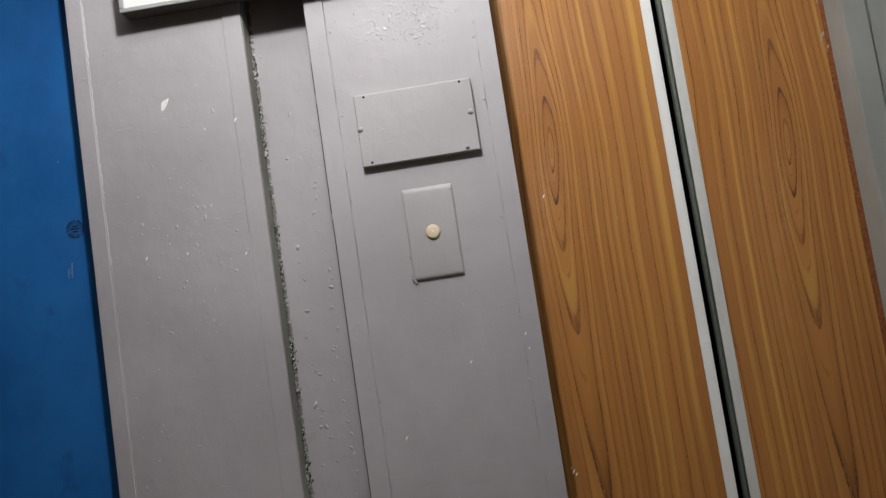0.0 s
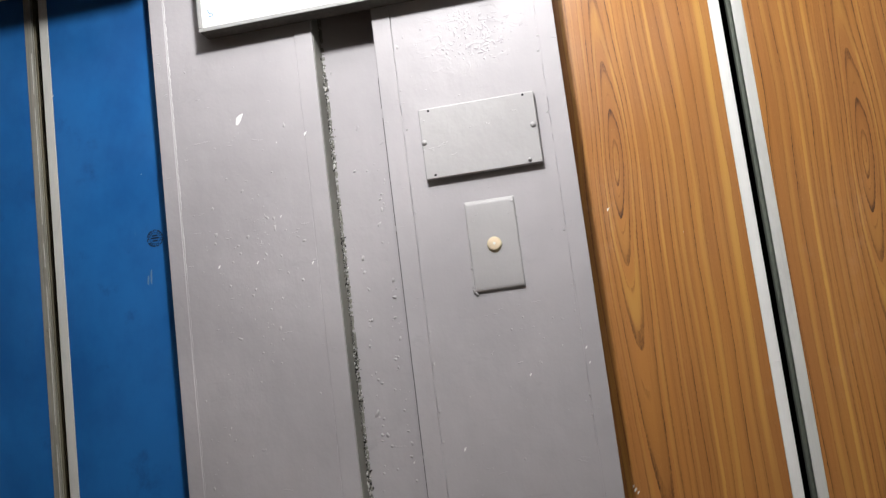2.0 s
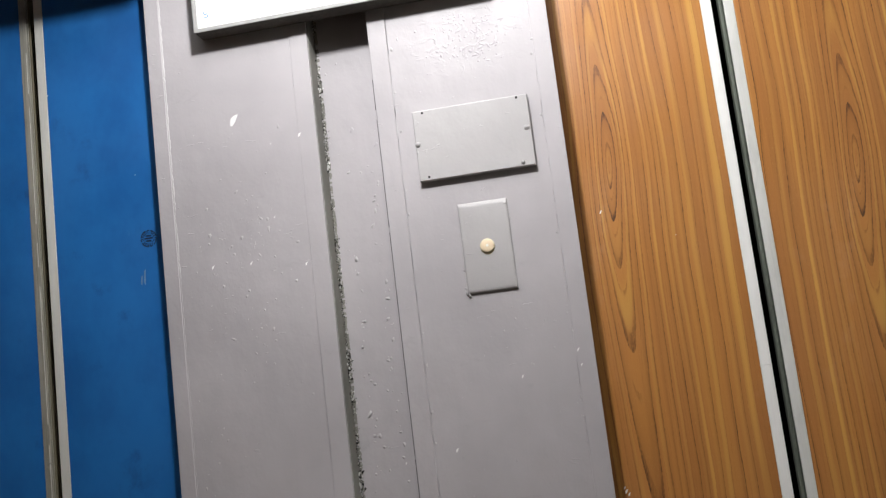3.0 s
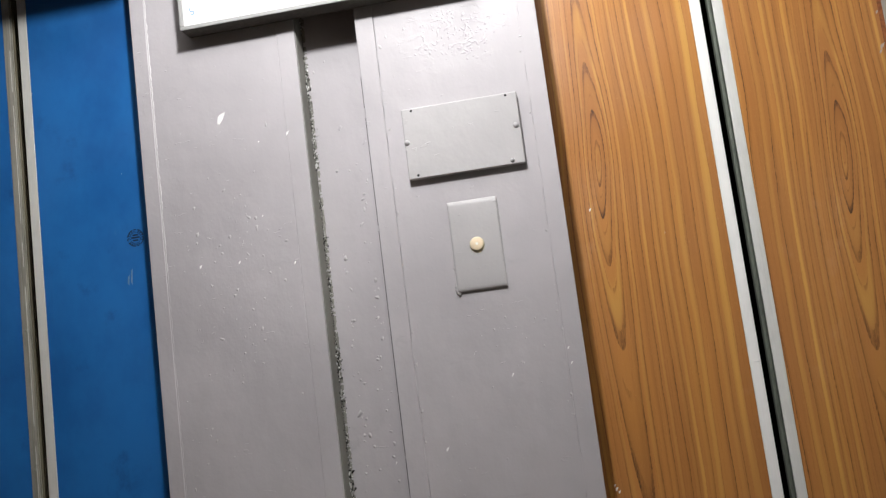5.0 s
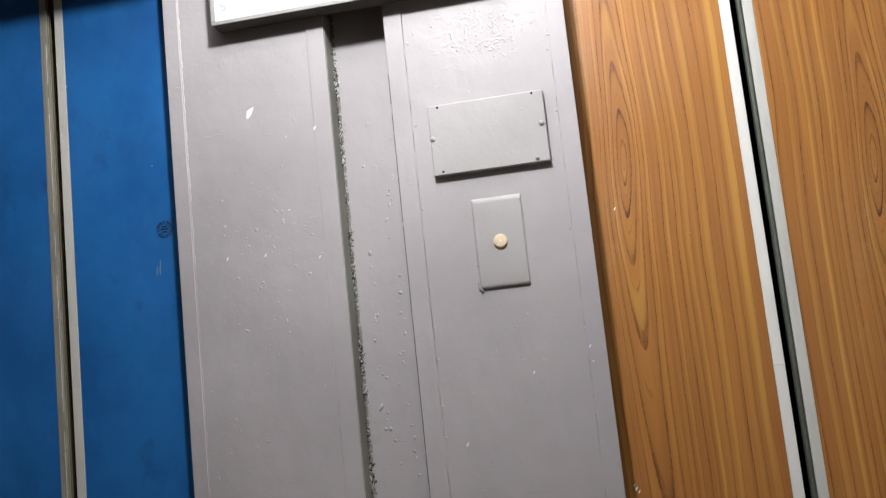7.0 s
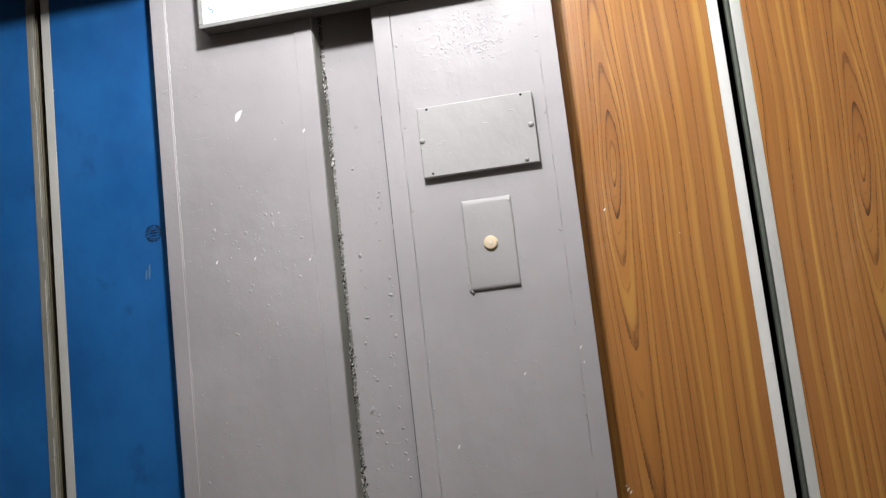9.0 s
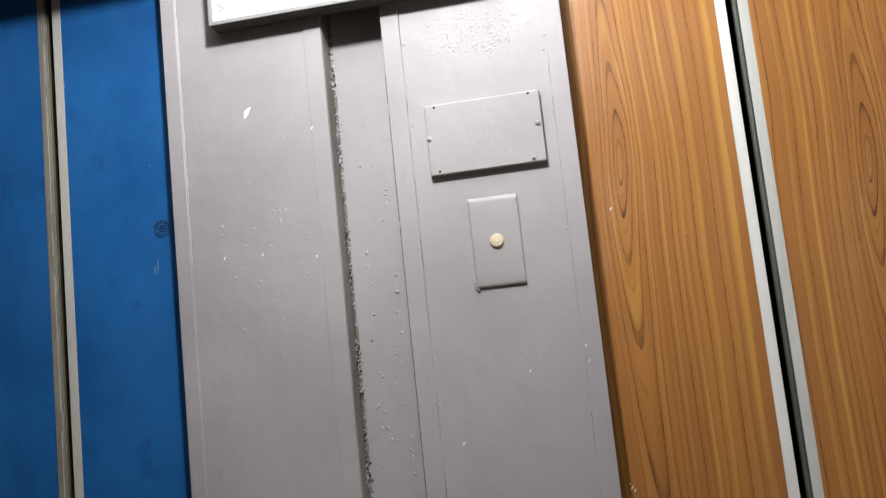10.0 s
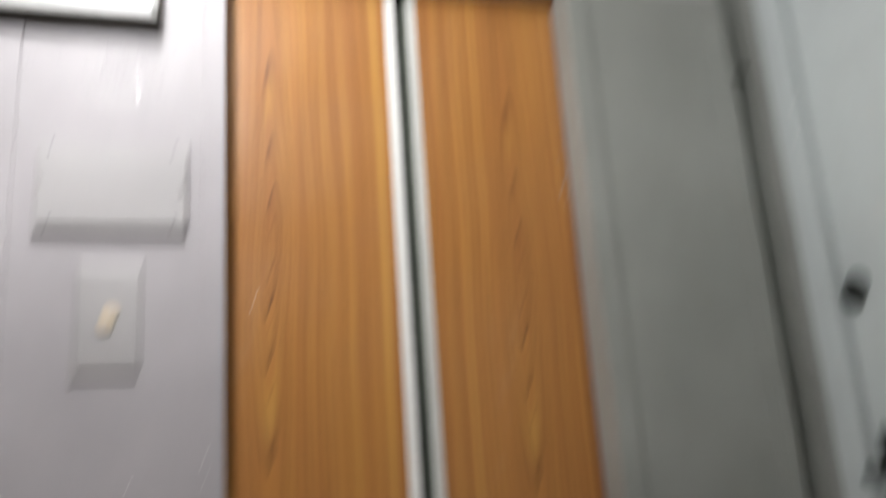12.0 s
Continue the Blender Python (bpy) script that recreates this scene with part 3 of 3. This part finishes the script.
# ---- lift doors ----
def lift_door(owner, x_left, gap0, gap1, x_right, face, front_trim, left_trim, side, eye_left, eye_right, y0):
    """Two sliding leaves, each with a folded metal edge, meeting at an open gap."""
    y1, z0, z1 = y0 + 0.03, 0.004, HEAD_Z + 0.06
    t = 0.020 if face is wood_print else 0.0165
    left = part("door_leaf", block(x_left, gap0 - t, y0, y1, z0, z1, bevel=0.001), face, owner, origin=eye_left)
    right = part("door_leaf", block(gap1 + (0.0185 if face is wood_print else 0.0195), x_right, y0, y1, z0, z1, bevel=0.001), face, owner, origin=eye_right)
    part("edge_trim", block(gap0 - t + 0.0004, gap0, y0 - 0.0012, y0 + 0.004, z0, z1, bevel=0.0009), left_trim, left)
    part("edge_return", block(gap0 - 0.008, gap0 - 0.0006, y0 + 0.0042, y1 + 0.002, z0, z1, bevel=0.0008), side, left)
    for k, m in ((0.0055, left_trim), (0.013, side), (0.021, side)):
        part("edge_rib", block(gap0 - 0.004, gap0 + 0.0006, y0 + k, y0 + k + 0.0016, z0, z1, bevel=0.0005), m, left)
    t = 0.0185 if face is wood_print else 0.0195
    part("edge_trim", block(gap1, gap1 + t - 0.0004, y0 - 0.0012, y0 + 0.004, z0, z1, bevel=0.0009), front_trim, right)
    part("edge_return", block(gap1 + 0.0006, gap1 + 0.008, y0 + 0.0042, y1 + 0.002, z0, z1, bevel=0.0008), side, right)
    if face is wood_print:
        part("edge_seal", block(gap1 - 0.0070, gap1 + 0.0004, y0 + 0.009, y1, z0, z1, bevel=0.0025, segments=3), side, right, "dirty dark green edge seal")
    return left, right


blue_door = thing("lift_door", (-0.95, BLUE_Y, 0), "closed blue laminate lift door with worn metal edges", "lift door", "lift doors")
blue_left, blue_leaf = lift_door(blue_door, B0 - 0.03, -0.9225, -0.9039, B1 + 0.02, blue_print, pale_trim, dull_trim, dirty_edge, (-1.1, BLUE_Y, 1.5), (-0.78, BLUE_Y, 1.5), BLUE_Y)
wood_door = thing("lift_door", (0.48, DOOR_Y, 0), "closed orange wood-print laminate lift door with white metal edges", "lift door", "lift doors")
wood_left, wood_leaf = lift_door(wood_door, W0 - 0.02, 0.4755, 0.4975, W1 + 0.02, wood_print, alu_trim, white_trim, green_edge, (0.243, DOOR_Y, 1.60), (0.681, DOOR_Y, 1.545), DOOR_Y)


for z0, z1 in ((1.06, 1.20), (1.24, 1.52), (1.56, 1.61), (1.65, 1.90), (1.93, 2.02)):
    part("worn_line", block(-0.9262, -0.9250, BLUE_Y - 0.0019, BLUE_Y - 0.0009, z0, z1, bevel=0.0003), pale_trim, blue_left, "pale rubbed line")
for z in (1.155, 1.43, 1.86):
    part("dent", lumps([(-0.929, BLUE_Y - 0.0010, z, 0.0045, 0.0012), (-0.926, BLUE_Y - 0.0010, z + 0.008, 0.003, 0.001)], random.Random(int(z * 100))), dull_trim, blue_left, "dented spot", smooth=True)


def stamp(cx, cz, owner):
    """A worn round ink stamp: two rings and bars in place of its lettering."""
    y = BLUE_Y - 0.0003
    bm = bmesh.new()
    for r0, r1 in ((0.0178, 0.0157), (0.0120, 0.0107)):
        n = 40
        a = [bm.verts.new((cx + r0 * math.cos(6.2832 * i / n), y, cz + r0 * math.sin(6.2832 * i / n))) for i in range(n)]
        b = [bm.verts.new((cx + r1 * math.cos(6.2832 * i / n), y, cz + r1 * math.sin(6.2832 * i / n))) for i in range(n)]
        for i in range(n):
            if (i * 7) % 11 > 1:
                j = (i + 1) % n
                bm.faces.new((a[i], a[j], b[j], b[i]))
    for i in range(18):
        a = 6.2832 * i / 18
        c, s = math.cos(a), math.sin(a)
        quad = [(0.0129, -0.0014), (0.0155, -0.0014), (0.0155, 0.0014), (0.0129, 0.0014)]
        if i % 6 != 4:
            bm.faces.new([bm.verts.new((cx + r * c - w * s, y, cz + r * s + w * c)) for r, w in quad])
    for z0, w in ((0.0055, 0.006), (0.0005, 0.009), (-0.005, 0.0055)):
        bm.faces.new([bm.verts.new((cx + a * w, y, cz + z0 + b * 0.0017)) for a, b in ((-1, -1), (1, -1), (1, 1), (-1, 1))])
    bmesh.ops.recalc_face_normals(bm, faces=bm.faces)
    solid = bmesh.ops.extrude_face_region(bm, geom=list(bm.faces))
    bmesh.ops.translate(bm, verts=[g for g in solid["geom"] if isinstance(g, bmesh.types.BMVert)], vec=(0, -0.0002, 0))
    return part("stamp", bm, stamp_ink, owner, "faded dark ink stamp ring")


stamp(-0.6813, 1.585, blue_leaf)
for x, z, h in ((-0.696, 1.508, 0.016), (-0.703, 1.502, 0.010)):
    part("rub_mark", flake(x, BLUE_Y, z, [(-0.0022, -h * 0.6), (0.0005, -h), (0.0030, h), (-0.0005, h * 0.8)], 0.0003), rub_mark, blue_leaf, "pale rub mark")
for x, z, k in ((-0.883, 1.919, 0.16), (-0.70, 1.72, 0.08)):
    part("scratch", flake(x, BLUE_Y, z, [(a * k, b * k) for a, b in CHIP], 0.0003), bare_plaster, blue_leaf)
for x, z, k in ((0.2149, 1.5122, 0.28), (0.1888, 0.9976, 0.35), (0.1930, 0.992, 0.28), (0.186, 1.004, 0.22), (0.345, 1.45, 0.1)):
    part("scratch", flake(x, DOOR_Y, z, [(a * k, b * k) for a, b in CHIP], 0.0003), bare_plaster, wood_left)
# dark red-brown band down the leaf's right edge, narrower towards the top
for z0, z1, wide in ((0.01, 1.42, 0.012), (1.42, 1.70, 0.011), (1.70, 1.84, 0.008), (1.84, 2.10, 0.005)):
    part("edge_band", block(W1 - wide, W1 + 0.015, DOOR_Y - 0.0004, DOOR_Y + 0.002, z0, z1 - 0.0005), red_brown_print, wood_leaf, "red-brown band at the edge of the laminate")
for x, z, k in ((W1 - 0.012, 1.735, 0.5), (W1 - 0.016, 1.725, 0.35), (W1 - 0.006, 1.71, 0.3), (W1 - 0.010, 1.80, 0.3)):
    part("scratch", flake(x, DOOR_Y - 0.0004, z, [(a * k, b * k) for a, b in CHIP], 0.0004), rubbed_grey, wood_leaf, "grey rubbed spot")
part("trim_joint", block(0.4552, 0.4758, DOOR_Y - 0.0018, DOOR_Y + 0.003, 1.194, 1.1965, bevel=0.0006), white_trim, wood_left)

# ---- cover plate ----
plate = thing("cover_plate", (0, 0, 1.604), "grey painted steel cover plate screwed to the lift surround", "cover plate")
part("plate_body", block(-0.1083, 0.1096, -0.013, 0.0005, 1.6040, 1.7391, bevel=0.0022, segments=3), plate_enamel, plate)
for x, z, r in ((-0.1035, 1.6745, 0.0058), (0.1015, 1.6755, 0.0060), (0.0865, 1.6115, 0.0042)):
    part("screw_head", disc(x, -0.0128, -0.0133, z, r, 0.0035, 16), plate_enamel, plate, "overpainted screw head", smooth=True)
for x, z in ((-0.0890, 1.7338), (0.0892, 1.7343), (-0.0898, 1.6105)):
    part("screw_hole", disc(x, -0.0129, -0.0132, z, 0.0024, 0, 12), hole_black, plate, "empty black screw hole")

# ---- call button ----
call = thing("call_button_panel", (0, 0, 1.384), "grey painted lift call plate with one amber button", "call button")
bm = bmesh.new()
# a shallow pressed plate: rounded over at its top and bottom, softly at its sides
CALL_Y = -0.0060
rows = [(1.3841, 0.0), (1.3842, 0.30)] + [(1.3841 + 0.0085 * (1 - math.cos(a)), 0.30 + 0.70 * math.sin(a)) for a in (0.3, 0.7, 1.1, 1.57)]
rows += [(1.47, 1.0)] + [(1.5530 - 0.0100 * (1 - math.cos(a)), 0.25 + 0.75 * math.sin(a)) for a in (1.57, 1.1, 0.7, 0.3)] + [(1.5529, 0.25), (1.5530, 0.0)]
cols = [(-0.0466, 0.0), (-0.0464, 0.45), (-0.0457, 0.78), (-0.0440, 0.96), (-0.0415, 1.0), (0.0415, 1.0), (0.0440, 0.96), (0.0457, 0.78), (0.0463, 0.45), (0.0465, 0.0)]
net = [[bm.verts.new((x + 0.0005, 0.0005 + (CALL_Y - 0.0005) * min(u, v), z)) for x, u in cols] for z, v in rows]
for low, high in zip(net, net[1:]):
    for k in range(len(cols) - 1):
        bm.faces.new((low[k], low[k + 1], high[k + 1], high[k]))
bmesh.ops.recalc_face_normals(bm, faces=bm.faces)
if net[6][5].link_faces[0].normal.y > 0:
    bmesh.ops.reverse_faces(bm, faces=bm.faces)
part("faceplate", bm, plate_enamel, call, smooth=True)
for x, z0, z1, seed in ((-0.0472, 1.390, 1.500, 51), (0.0474, 1.420, 1.545, 52)):
    part("paint_crust", bead(x, 0.0003, z0, z1, 0.0011, random.Random(seed), 0.003, 0.15), plate_enamel, call, "crusted paint", smooth=True)
ring = part("button_ring", disc(0.0011, -0.0055, -0.0080, 1.4684, 0.0136, 0, 28), brass_ring, call, "worn brass ring")
button = part("button", disc(0.0011, -0.0078, -0.0106, 1.4690, 0.0118, 0.0010, 28), button_plastic, call, "amber plastic button")
part("button_eye", disc(0.0013, -0.0113, -0.0119, 1.4688, 0.0026, 0, 14), button_eye, button, "pale dot")
part("paint_smear", flake(0.0, -0.0060, 1.4565, [(-0.012, 0.004), (-0.004, -0.003), (0.004, -0.0045), (0.013, 0.003), (0.006, 0.006)], 0.0004), brass_ring, call, "yellowish bare edge")
for c in ((-0.0465, -0.001, 1.388, 0.004, 0.003), (-0.047, -0.001, 1.395, 0.003, 0.002), (-0.0435, -0.002, 1.3835, 0.003, 0.003),
          (-0.0475, -0.0005, 1.43, 0.002, 0.0015), (0.047, -0.0005, 1.515, 0.002, 0.0015)):
    part("paint_crust", lumps([c], random.Random(5)), plate_enamel, call, "crusted paint")

# ---- sign board ----
sign = thing("sign_board", (-0.22, 0, 1.957), "white notice board in a grey frame above the call plate", "sign")
X0, X1, Z0, Z1 = -0.511, 0.0626, 1.957, 2.33
part("backing", block(X0, X1, -0.0436, -0.002, Z0, Z1, bevel=0.0012), board_back, sign, "backing with the shade of its underside in its colour")
for a in ((X0 - 0.0005, X1 + 0.0005, Z0 - 0.0005, Z0 + 0.0070), (X0 - 0.0005, X1 + 0.0005, Z1 - 0.0095, Z1), (X0 - 0.0005, X0 + 0.008, Z0 + 0.0073, Z1 - 0.0098), (X1 - 0.008, X1 + 0.0005, Z0 + 0.0073, Z1 - 0.0098)):
    part("frame_bar", block(a[0], a[1], -0.0465, -0.0435, a[2], a[3], bevel=0.0008), board_paint, sign, "grey painted frame bar")
rng = random.Random(61)
for k in range(16):
    x, wide = X0 + 0.01 + k * 0.0345 + rng.uniform(-0.008, 0.008), rng.uniform(0.006, 0.020)
    part("peeled_edge", flake(x, -0.0465, Z0 + rng.uniform(-0.0005, 0.0010), [(-wide / 2, 0.0012), (-wide * 0.1, 0.0004), (wide / 2, 0.0014), (wide * 0.3, 0.0036), (-wide * 0.3, 0.0030)], 0.0006), board_paint, sign)
part("sheet", block(X0 + 0.0083, X1 - 0.0083, -0.0452, -0.0438, Z0 + 0.0075, Z1 - 0.010), white_sheet, sign, "glossy white sheet")
for a, b, c, d in ((-0.4885, -0.4815, 1.9905, 1.9925), (-0.4820, -0.4800, 1.9845, 1.9903), (-0.4900, -0.4880, 1.9927, 1.9985), (-0.4890, -0.4825, 1.9838, 1.9855)):
    part("printed_mark", block(a, b, -0.0456, -0.0453, c, d), blue_ink, sign, "pale blue print")
for i in range(4):
    part("printed_mark", block(-0.06 + i * 0.024, -0.06 + i * 0.024 + 0.017, -0.0456, -0.0453, 1.996, 2.001), pink_ink, sign, "faded red print")

# ---- flat door in the side wall ----
flat_door = thing("flat_door", (SIDE_X + 0.02, -0.45, 0), "pale grey painted steel flat door with round lock", "door")
leaf = part("door_leaf", block(SIDE_X + 0.004, SIDE_X + 0.06, D0 + 0.03, D1 - 0.059, 0.01, DTOP - 0.03, bevel=0.003), door_enamel, flat_door)
door_frame = thing("door_frame", (SIDE_X, -0.45, 0), "pale grey steel frame round the flat door", "door frame", kind="structure")
part("frame_post", block(SIDE_X - 0.012, SIDE_X + 0.09, D1 - 0.055, D1 + 0.015, 0.0, DTOP, bevel=0.002), door_enamel, door_frame)
part("frame_post", block(SIDE_X - 0.012, SIDE_X + 0.09, D0 - 0.012, D0 + 0.027, 0.0, DTOP, bevel=0.002), door_enamel, door_frame)
part("frame_head", block(SIDE_X - 0.012, SIDE_X + 0.09, D0 - 0.012, D1 + 0.015, DTOP - 0.0265, DTOP + 0.02, bevel=0.002), door_enamel, door_frame)


def turned(bm):
    """Turns a piece made to stand out from the lift wall, so that it stands out from the side wall; x runs along the wall."""
    for v in bm.verts:
        v.co = Vector((SIDE_X + v.co.y, -v.co.x, v.co.z))
    return bm


lock = part("lock_rosette", turned(disc(0.112, 0.006, -0.006, 1.480, 0.027, 0.003, 24)), dark_steel, leaf, "dark round lock rosette", smooth=True)
part("keyhole", turned(disc(0.112, -0.008, -0.0098, 1.480, 0.008, 0, 12)), hole_black, lock)
grip = part("handle_plate", turned(block(0.098, 0.138, -0.004, 0.006, 1.03, 1.245, bevel=0.003)), dark_steel, leaf, "dark handle plate")
part("handle", turned(block(0.104, 0.225, -0.055, -0.035, 1.165, 1.188, bevel=0.008)), dark_steel, grip, smooth=True)
part("handle_neck", turned(disc(0.118, -0.003, -0.045, 1.176, 0.010, 0, 14)), dark_steel, grip, smooth=True)
for x, z, h in ((0.190, 1.600, 0.014), (0.201, 1.596, 0.016), (0.213, 1.602, 0.012)):
    part("scuff", turned(flake(x, 0.004, z, [(-0.0018, -h), (0.0016, -0.8 * h), (0.0020, h), (-0.0012, 0.9 * h)], 0.0005)), whitewash, leaf, "pale scuff")
for x, z in ((0.064, 1.855), (0.054, 1.789)):
    part("frame_screw", turned(disc(x, -0.0118, -0.0125, z, 0.006, 0.002, 12)), zinc, door_frame, "bright screw head", smooth=True)

# thin cable in the corner, clipped at its top
bm = bmesh.new()
rng = random.Random(21)
last = None
for i in range(60):
    z = 1.960 - i * 0.0334
    cx = 1.162 + 0.0025 * math.sin(i * 0.7) + rng.uniform(-0.0006, 0.0006)
    ringv = [bm.verts.new((cx + 0.0020 * math.cos(a), 0.0275 + 0.0020 * math.sin(a), max(z, 0.0))) for a in (6.2832 * k / 6 for k in range(6))]
    if last:
        for k in range(6):
            bm.faces.new((last[k], last[(k + 1) % 6], ringv[(k + 1) % 6], ringv[k]))
    last = ringv
bmesh.ops.recalc_face_normals(bm, faces=bm.faces)
cable = thing("cable", (1.162, 0.03, 0), "thin dark cable running down the corner of the landing", "cable")
part("cord", bm, cable_grey, cable, smooth=True)
part("clip", block(1.152, 1.186, 0.021, 0.031, 1.957, 1.967, bevel=0.001), dark_steel, cable)
